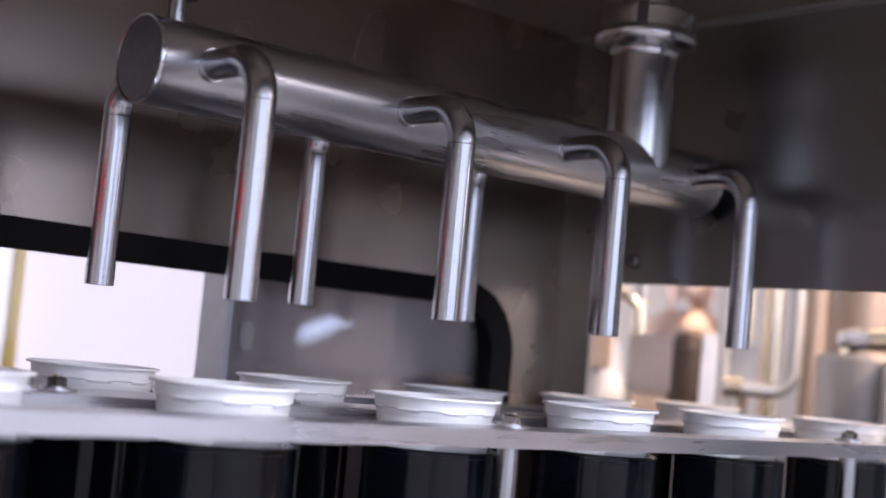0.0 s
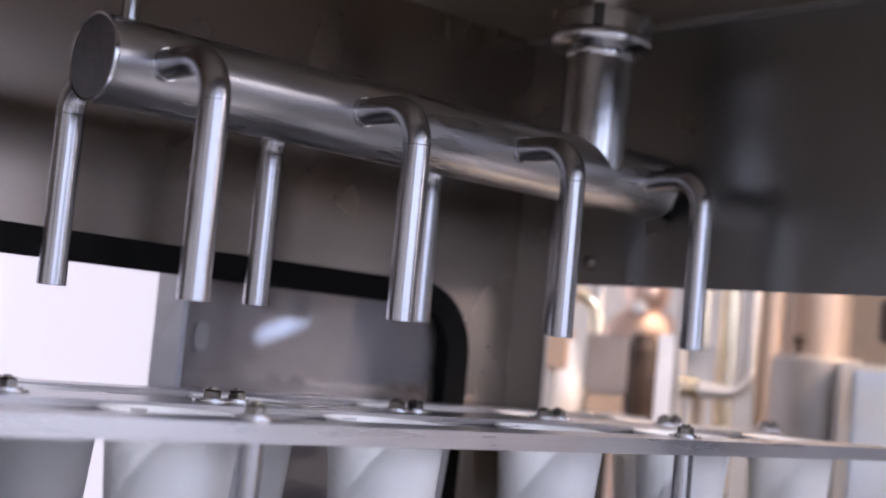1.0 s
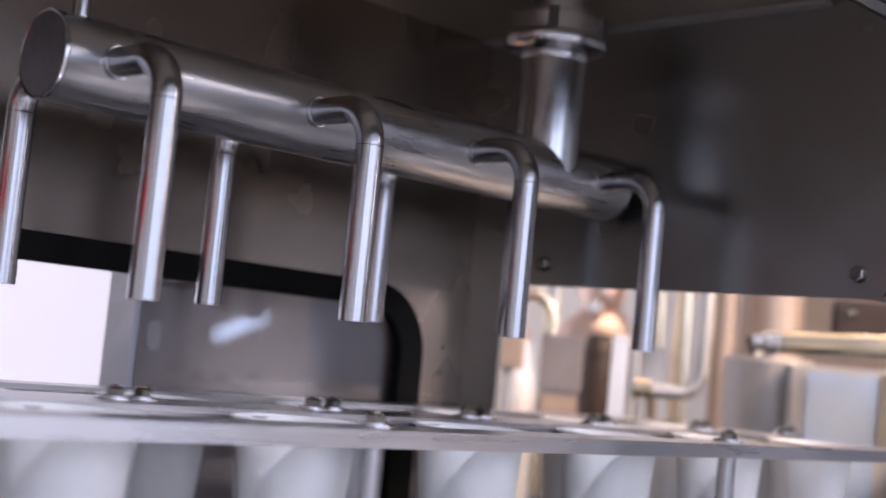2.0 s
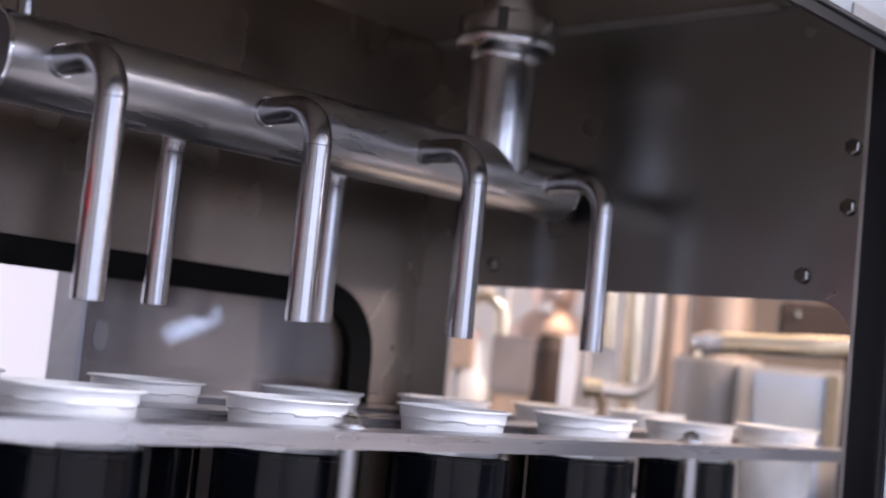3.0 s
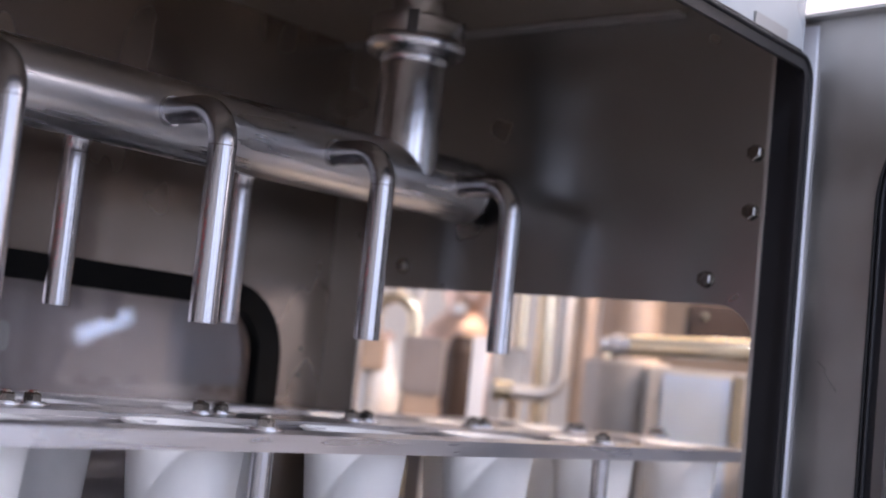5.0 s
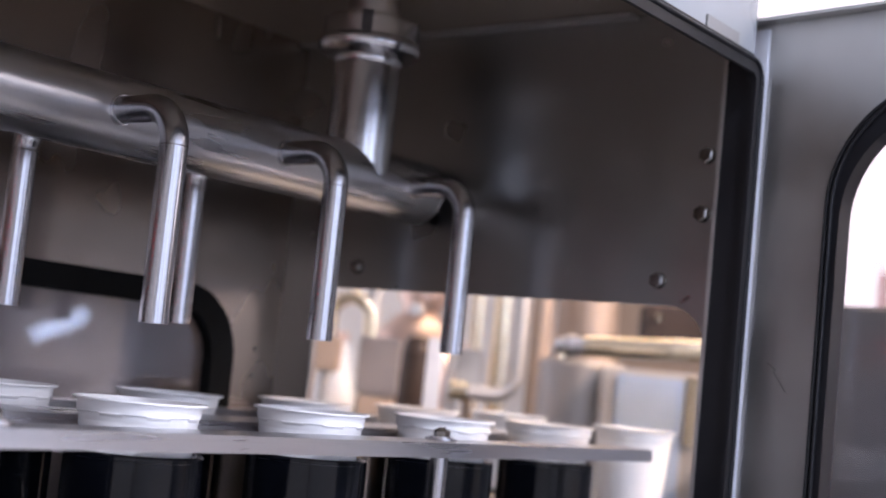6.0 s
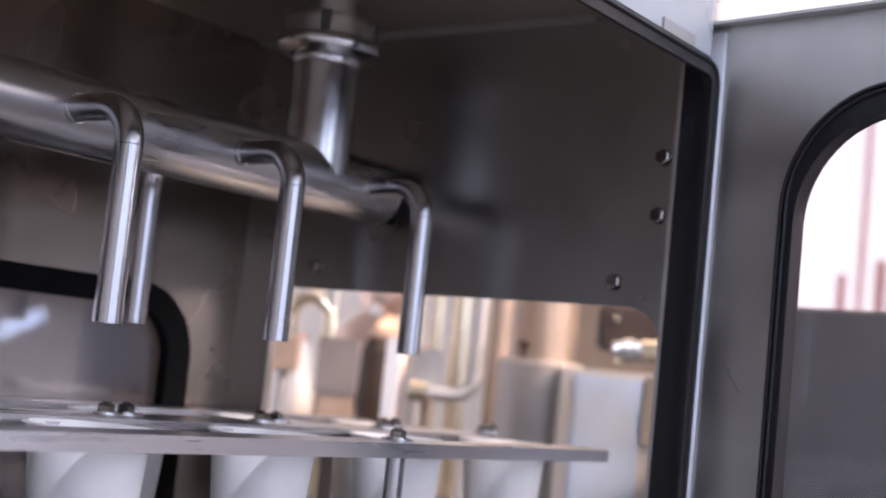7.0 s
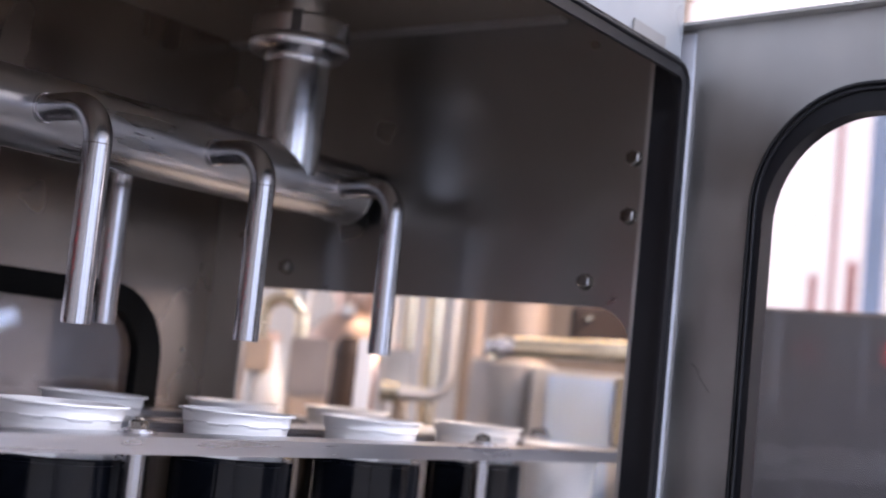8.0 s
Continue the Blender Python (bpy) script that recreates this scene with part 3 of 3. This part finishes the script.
# ---- Behind the back window ----
def behind_window():
    ob = holder("guard_panel", 0.278, 0.42, H)
    part("panel", box(0.0, 0.62, 0.0, 0.03, -0.62, 0.30, 0.002), GREY_PANEL, ob)
    part("edge_strip", box(-0.008, -0.0005, -0.004, 0.056, -0.62, 0.30, 0.002), BRIGHT_WHITE, ob, "pale lacquered edge strip")
    bm = slab(rounded(-0.0095, 0.0095, -0.017, 0.017, 0.0094, 8), -0.003, 0.0, lambda u, v, d: (0.020 + u, d - 0.0005, v - 0.028))
    part("slot_plate", bm, SHEET_BRUSHED, ob, "small oval slot plate")
    part("foot", box(-0.03, 0.62, 0.0, 0.2, -1.1, -0.6205), DARK, ob)
    tagged(ob, "grey guard panel with a pale edge behind the window", "panel")
    low = holder("low_cabinet", -0.3, 0.62, 0)
    part("body", box(-0.65, 0.50, 0.0, 0.3, 0, H - 0.112, 0.004), DARK, low)
    part("top", box(-0.66, 0.51, -0.01, 0.31, H - 0.1115, H - 0.10, 0.003), GREY_PANEL, low)
    tagged(low, "low dark cabinet with a grey top behind the machine", "cabinet")
    post = holder("yellow_post", 0.448, 1.35, 0)
    part("pole", lathe([(0, 0), (0.012, 0), (0.012, 2.6), (0, 2.6)], 24), YELLOW, post, smooth=40)
    part("foot_plate", box(-0.06, 0.06, -0.06, 0.06, 0, 0.008, 0.001), YELLOW, post)
    tagged(post, "yellow painted steel guard post on the floor", "post")


behind_window()


# ---- Plant seen through the passage in the end wall ----
def upright(name, x, y, r, z0, z1, mat, label, category="pipe", cap=True):
    """A standing pipe with a foot flange and a collar."""
    ob = holder(name, x, y, 0)
    part("pipe", lathe([(0, z0), (r, z0), (r, z1), (0, z1)], 28), mat, ob, smooth=40)
    part("flange", lathe([(0, z0), (r * 1.9, z0), (r * 1.9, z0 + 0.012), (r, z0 + 0.0125)], 28), mat, ob, smooth=40)
    if cap:
        part("collar", lathe([(r, H - 0.30), (r * 1.25, H - 0.298), (r * 1.25, H - 0.27), (r, H - 0.268)], 28), STEEL, ob, smooth=40)
    return tagged(ob, label, category)


def plant():
    # slim standing pipes
    upright("standing_pipe", 1.504, 0.835, 0.0135, 0, 2.4, PALE_STEEL, "slim pale steel standing pipe", "pipe")
    upright("standing_pipe", 1.847, 0.879, 0.016, 0, 2.6, PALE_STEEL, "pale steel standing pipe in warm light", "pipe")
    upright("standing_pipe", 1.872, 0.842, 0.013, 0, 2.6, BRASS, "slim brass-toned standing pipe", "pipe")
    upright("standing_pipe", 1.904, 0.798, 0.020, 0, 2.6, BRASS, "thick brass-toned standing pipe", "pipe")
    upright("standing_pipe", 1.955, 0.727, 0.024, 0, 2.6, TAN_STEEL, "thick tan standing pipe", "pipe")
    upright("standing_pipe", 2.091, 0.695, 0.07, 0, 2.6, TAN_STEEL, "wide tan steel standing duct", "duct")
    # pipe with a low elbow
    ob = holder("elbow_pipe", 1.479, 0.462, H)
    d = Vector((-0.575, 0.815, 0)).normalized()
    path = [(0, 0, 1.2), (0, 0, 0.1)] + bend((0, 0, -0.043), (0, 0, -1), d, 0.04, 8) + [tuple(d * 0.085 + Vector((0, 0, -0.043)))]
    part("pipe", sweep(path, 0.0135, 20), PALE_STEEL, ob, smooth=40)
    part("coupling", sweep([tuple(d * 0.086 + Vector((0, 0, -0.043))), tuple(d * 0.118 + Vector((0, 0, -0.043)))], 0.019, 20), BRASS, ob, "brass coupling", 40)
    part("drop_leg", lathe([(0, -H), (0.011, -H), (0.011, -0.058), (0, -0.058)], 20, m=Matrix.Translation(d * 0.103)), PALE_STEEL, ob, smooth=40)
    tagged(ob, "pale steel pipe with a low elbow and brass coupling", "pipe")
    # arched hose
    ob = holder("arched_pipe", 1.478, 0.868, H)
    side = Vector((0.576, -0.811, 0)).normalized()
    path = [tuple(-side * 0.04 + Vector((0, 0, -H))), tuple(-side * 0.04 + Vector((0, 0, 0.08)))]
    path += [tuple(-side * 0.04 * math.cos(a) + Vector((0, 0, 0.08 + 0.04 * math.sin(a)))) for a in [math.pi * k / 10 for k in range(1, 10)]]
    path += [tuple(side * 0.04 + Vector((0, 0, 0.08))), tuple(side * 0.04 + Vector((0, 0, -H)))]
    part("pipe", sweep(path, 0.0135, 18), BRASS, ob, smooth=40)
    tagged(ob, "arched brass-toned pipe standing on the floor", "pipe")
    turn = Matrix.Rotation(radians(-54.6), 4, "Z")

    def turned(bm):
        bmesh.ops.transform(bm, matrix=turn, verts=bm.verts)
        return bm

    # boxes on stands, turned towards the passage
    ob = holder("valve_box", 1.235, 0.708, H)
    part("box", turned(box(-0.026, 0.026, -0.03, 0.03, -0.03, 0.03, 0.004)), BEIGE_WALL, ob)
    part("stem", lathe([(0, -H), (0.009, -H), (0.009, -0.0305), (0, -0.0305)], 16), PALE_STEEL, ob, smooth=40)
    tagged(ob, "small beige valve box on a thin stem", "box")
    ob = holder("control_box", 1.366, 0.691, H)
    part("box", turned(box(-0.037, 0.037, -0.03, 0.03, -0.065, 0.040, 0.004)), GREY_PANEL, ob)
    part("lower_box", turned(box(-0.033, 0.033, -0.028, 0.028, -0.17, -0.0655, 0.004)), BEIGE_WALL, ob)
    part("stem", turned(box(-0.015, 0.015, -0.015, 0.015, -H, -0.1705)), DARK, ob)
    tagged(ob, "grey control box over a beige box on a stem", "box")
    ob = holder("white_bar", 1.190, 0.430, H)
    part("bar", turned(box(-0.0125, 0.0125, -0.012, 0.012, -0.14, 0.042, 0.002)), BRIGHT_WHITE, ob)
    part("stem", lathe([(0, -H), (0.008, -H), (0.008, -0.1405), (0, -0.1405)], 16), PALE_STEEL, ob, smooth=40)
    tagged(ob, "upright white plastic bar on a steel stem", "bar")
    ob = holder("junction_box", 1.468, 0.560, H)
    part("box", turned(box(-0.024, 0.024, -0.02, 0.02, -0.036, 0.036, 0.004)), GREY_PANEL, ob)
    part("lid", turned(box(-0.021, 0.021, -0.024, -0.0203, -0.033, 0.033, 0.002)), SHEET_BRUSHED, ob, "flat steel lid")
    part("stem", lathe([(0, -H), (0.012, -H), (0.012, -0.0365), (0, -0.0365)], 16), TAN_STEEL, ob, smooth=40)
    tagged(ob, "small grey junction box on a tan stem", "box")
    # copper kettle with a dark motor in front of it
    ob = holder("copper_kettle", 2.0, 1.10, H)
    part("body", lathe([(0, 0.22), (0.02, 0.22), (0.045, 0.20), (0.06, 0.17), (0.045, 0.13), (0.08, 0.10), (0.12, 0.05), (0.13, -0.02), (0.12, -0.12), (0.06, -0.2), (0.05, -H), (0, -H)], 40), COPPER, ob, smooth=50)
    # White dome put in as the highlight on the kettle's shoulder.
    part("highlight_dome", lathe([(0, 0.014), (0.010, 0.012), (0.017, 0.006), (0.019, 0), (0, 0)], 24, m=Matrix.Translation((-0.062, -0.030, 0.128)) @ Matrix.Rotation(radians(-54.6), 4, "Z") @ Matrix.Rotation(radians(50), 4, "X")), BRIGHT_WHITE, ob, "white dome standing in for a bright highlight", 40)
    tagged(ob, "shiny copper kettle with a rounded shoulder", "kettle")
    ob = holder("drive_motor", 1.728, 0.886, H)
    part("housing", lathe([(0, 0.06), (0.02, 0.06), (0.032, 0.045), (0.036, 0.0), (0.040, -0.09), (0.032, -0.12), (0.02, -H), (0, -H)], 28), BROWN, ob, smooth=40)
    part("fan_cover", lathe([(0.034, 0.03), (0.036, 0.028), (0.036, 0.01), (0.034, 0.008)], 28), BROWN, ob, smooth=40)
    tagged(ob, "dark brown upright drive motor", "motor")
    ob = holder("pale_canister", 1.490, 0.895, H)
    part("body", lathe([(0, 0.03), (0.016, 0.03), (0.024, 0.012), (0.030, -0.03), (0.046, -0.055), (0.048, -0.14), (0.03, -H), (0, -H)], 28), CUP, ob, smooth=50)
    part("cap", lathe([(0, 0.05), (0.012, 0.05), (0.014, 0.0305), (0, 0.0305)], 20), COPPER, ob, smooth=40)
    tagged(ob, "pale rounded canister on a foot", "canister")
    # tank and its panel
    ob = holder("steel_tank", 1.72, 0.47, 0)
    part("shell", lathe([(0, 0), (0.085, 0), (0.085, H + 0.03), (0.078, H + 0.038), (0, H + 0.04)], 48), TANK_STEEL, ob, smooth=40)
    part("knob", lathe([(0, 0.0), (0.006, 0.0), (0.006, 0.014), (0.011, 0.016), (0.012, 0.028), (0.008, 0.032), (0, 0.032)], 20, m=Matrix.Translation((-0.1662, -0.0600, H + 0.0385))), BROWN, ob, "small dark knob on the lid", 40)
    tagged(ob, "grey steel cylindrical tank with a flat lid", "tank")
    ob = holder("panel_cabinet", 1.67, 0.265, H)
    part("body", turned(box(-0.112, 0.20, 0.0, 0.12, -H, 0.03, 0.003)), PALE_STEEL, ob)
    part("door", turned(box(-0.086, 0.038, -0.006, -0.0005, -0.34, 0.018, 0.002)), BLUE_PANEL, ob, "pale blue cabinet door")
    part("side_bracket", turned(box(0.040, 0.062, -0.012, -0.0005, -0.10, 0.025, 0.002)), BRASS, ob, "brass-coloured bracket")
    tagged(ob, "grey steel cabinet with a light blue door", "cabinet")
    ob = holder("valve_block", 1.497, 0.158, H)
    part("block", turned(box(-0.062, 0.09, -0.02, 0.03, 0.060, 0.135, 0.006)), BROWN, ob)
    part("port", lathe([(0, 0), (0.007, 0), (0.007, 0.006), (0, 0.006)], 16, m=turn @ Matrix.Translation((-0.035, -0.0205, 0.115)) @ Matrix.Rotation(radians(90), 4, "X")), BRASS, ob, smooth=40)
    part("stem", turned(box(0.05, 0.075, -0.01, 0.01, -H, 0.0595)), DARK, ob)
    tagged(ob, "dark brown valve block on a post", "valve")


plant()


def slide_cylinder():
    """A brass cylinder that travels along its own axis; its own x is that axis."""
    ob = holder("brass_cylinder")
    mx = Matrix.Rotation(radians(90), 4, "Y")
    part("barrel", lathe([(0, 0.045), (0.0165, 0.045), (0.017, 0.047), (0.017, 0.50), (0, 0.50)], 32, m=mx), BRASS, ob, "long polished brass barrel", 30)
    part("nose", lathe([(0, 0.0), (0.012, 0.0), (0.014, 0.002), (0.014, 0.016), (0.019, 0.018), (0.019, 0.032), (0.015, 0.034), (0.015, 0.0445)], 28, m=mx), STEEL, ob, "stepped steel nose", 30)
    part("drain_nut", lathe([(0, -0.022), (0.008, -0.022), (0.008, -0.012), (0, -0.012)], 6, m=Matrix.Translation((0.012, 0, 0))), BRASS, ob)
    return tagged(ob, "sliding polished brass cylinder with stepped nose", "cylinder")


SLIDE = slide_cylinder()


def side_cabinet():
    ob = holder("side_cabinet", 1.3, -0.02, 0)
    part("front_panel", box(0, 0.004, -0.62, 0, 0, H + 0.132), SHEET_DARK, ob)
    part("top_edge", box(-0.002, 0.03, -0.62, 0, H + 0.1325, H + 0.1365, 0.001), STEEL, ob, "bright folded top edge")
    part("body", box(0.0045, 0.5, -0.62, 0, 0, H + 0.12), SHEET_BRUSHED, ob)
    tagged(ob, "low brushed steel cabinet beside the machine", "cabinet")
    post = holder("grey_column", 4.2, 0.545, 0)
    part("shaft", box(-0.03, 0.03, -0.03, 0.03, 0, 3.19, 0.004), BLUE_PANEL, post)
    part("base", box(-0.09, 0.09, -0.09, 0.09, 0, 0.02), GREY_PANEL, post)
    tagged(post, "pale bluish square hall column", "column")
    red = material("red_paint", (0.72, 0.36, 0.35), 0.5)
    for y, r, top in ((0.80, 0.022, 1.72), (0.88, 0.012, 2.3), (0.955, 0.018, 1.66)):
        upright("wall_pipe", 4.75, y, r, 0, top, red, "slim dull red standing pipe near the wall", "pipe", False)


side_cabinet()


def header_box():
    ob = holder("header_plate", 0.0, YF - 0.004, H)
    part("plate", box(0.625, 0.70, -0.0025, -0.0003, 0.3505, 0.366, 0.001), material("grey_sticker", (0.26, 0.26, 0.255), 0.45), ob)
    tagged(ob, "small grey plate on the pale front frame", "plate")


header_box()


# Out of view: stands in for a switched red light reflected in the tubes.
def signal_lamp():
    """A red light bar by the infeed, in a deep hood that tips on its bracket; its lens looks along its own x."""
    ob = holder("light_bar")
    for y in (0.0, 0.215):
        outline = rounded(y - 0.026, y + 0.026, -0.032, 0.032, 0.005, 4)
        lens = rounded(y - 0.018, y + 0.018, -0.024, 0.024, 0.004, 4)
        part("hood", frame_ring(outline, lens, -0.02, 0.016, lambda u, v, d: (d, u, v)), BLACK, ob)
        part("lens", slab(lens, -0.012, -0.004, lambda u, v, d: (d, u, v)), RED_GLOW, ob, "glowing red lens")
    part("back", slab(rounded(-0.03, 0.276, -0.032, 0.032, 0.005, 4), -0.026, -0.0205, lambda u, v, d: (d, u, v)), BLACK, ob)
    for y in (-0.0305, 0.2765):
        part("pivot", sweep([(-0.023, y, 0), (-0.023, y + (0.02 if y > 0 else -0.16), 0)], 0.006, 12), STEEL, ob, smooth=40)
    return tagged(ob, "black light bar with two hooded glowing red lenses", "light bar")


SIGNAL = signal_lamp()

for side in (-0.144, 0.338):
    arm = holder("bracket", -0.473, side, H + 0.115)
    part("rod", lathe([(0, -0.02), (0.007, -0.02), (0.007, 0.2895), (0, 0.2895)], 16), STEEL, arm, smooth=40)
    tagged(arm, "thin steel bracket rod under the cabinet roof", "bracket")

for z in (-0.008, -0.042):
    hole = part("rivet", lathe([(0, 0), (0.0035, 0), (0.0028, 0.0016), (0, 0.002)], 12, m=Matrix.Rotation(radians(90), 4, "X")), BOLT, None, smooth=40)
    hole.matrix_world = pose(0.694, YB - 0.0003, H + z)
    tagged(hole, "tiny brownish rivet head on the back wall", "rivet", "rivets on the back wall")


# ---- Motion ----
CYCLE = 2.7
DROPS = [0.67 + CYCLE * k for k in range(-1, 4)]     # lifters begin to sink
RISES = [7.62 - CYCLE * k for k in range(3, -1, -1)]  # lifters begin to rise
GO = [7.05 - CYCLE * k for k in range(3, -1, -1)]     # plate begins its way out
BACK = [0.25 + CYCLE * k for k in range(-1, 4)]       # plate begins its way back
TIMES = sorted({round(t, 3) for t in [k / 30 for k in range(0, 241)]})


def ease(a):
    a = min(1.0, max(0.0, a))
    return a * a * (3 - 2 * a)


def plate_shift(t):
    s = STEP * (1 if t < BACK[1] else 0)
    for b in BACK[1:]:
        if t >= b:
            s = STEP * (1 - ease((t - b) / 0.32))
    for g in GO:
        if t >= g and not any(g < b <= t for b in BACK):
            s = STEP * ease((t - g) / 0.5)
    return s


def steps_done(t):
    return sum(ease((t - g) / 0.5) for g in GO if g > -0.5)


def lift(t, late=0.0, sink=0.34):
    """1: lifters up, 0: lifters down."""
    v = 1.0
    for d in DROPS:
        if t >= d:
            v = 1 - ease((t - d) / sink)
            for r in RISES:
                if r + late > d and t >= r + late:
                    v = ease((t - r - late) / 0.3)
    return v


def lift_out(t):
    """The push rods of the last station: later up, longer down."""
    return lift(t, 0.25, 0.5)


def reach(t):
    """1: the brass cylinder stands out, 0: it is drawn back."""
    a = (t % CYCLE)
    if a < 0.66:
        return 1.0
    if a < 1.06:
        return 1 - ease((a - 0.66) / 0.4)
    return ease((a - 1.55) / 0.55)


def shown(t):
    """1: the signal lamp looks along the line, 0: it is turned away."""
    a = t % CYCLE
    return 1 - ease((a - 0.60) / 0.1) if a < 1.5 else ease((a - 1.85) / 0.15)


def thin_turn(rows):
    keep = [rows[0]]
    for a, b, c in zip(rows, rows[1:], rows[2:]):
        if abs(a[1][0][0] - b[1][0][0]) + abs(c[1][0][0] - b[1][0][0]) > 1e-6:
            keep.append(b)
    return keep + [rows[-1]]


def thin(rows):
    """Drops the rows between which nothing moves."""
    keep = [rows[0]]
    for a, b, c in zip(rows, rows[1:], rows[2:]):
        if max(abs(a[1][i][3] - b[1][i][3]) + abs(c[1][i][3] - b[1][i][3]) for i in range(3)) > 1e-6:
            keep.append(b)
    return keep + [rows[-1]]


def motions():
    walk(PLATE_OB, thin([(t, pose(plate_shift(t), 0, H + PLATE)) for t in TIMES]))
    fall = 0.125
    for ob, i, lane in LIFTERS:
        walk(ob, thin([(t, pose(P * i, W * lane, H + LIFTER_TOP - fall * (1 - lift(t)))) for t in TIMES]))
    for ob, lane in PUSHERS:
        walk(ob, thin([(t, pose(P * 5, W * lane, H - 0.1715 - 0.236 * (1 - lift_out(t)))) for t in TIMES]))
    axis = Vector((0.567, -0.823, 0.058)).normalized()
    tilt = math.degrees(math.atan2(axis.y, axis.x))
    out = Vector((1.253, 0.242, H + 0.055))
    rows = []
    for t in TIMES:
        p = out + axis * 0.16 * (1 - reach(t))
        rows.append((t, pose(p.x, p.y, p.z - 0.007, 0, -3.3, tilt)))
    walk(SLIDE, thin(rows))
    walk(SIGNAL, thin_turn([(t, pose(-0.45, 0.04, H + 0.122, 0, -84 * (1 - shown(t)), 0)) for t in TIMES]))
    low = PLATE - 0.0023
    for ob, i, lane in CUPS:
        rows = []
        for t in TIMES:
            n = steps_done(t)
            x = i + n
            z = LIFTER_TOP + 0.044 - fall * (1 - lift(t))
            arrival = 5 - i
            sinks = arrival < 3 and t >= DROPS[1 + max(arrival, 0)]
            if x >= 4.999 and sinks:
                z = LIFTER_TOP + 0.044 - 0.236 * (1 - lift_out(t)) if x < 5.001 else -0.3
            else:
                if x >= 4.999:
                    z = LIFTER_TOP + 0.044 - 0.236 * (1 - lift_out(t))
                z = max(z, low)
            rows.append((t, pose(P * x, W * lane, H + z)))
        walk(ob, thin(rows))


motions()
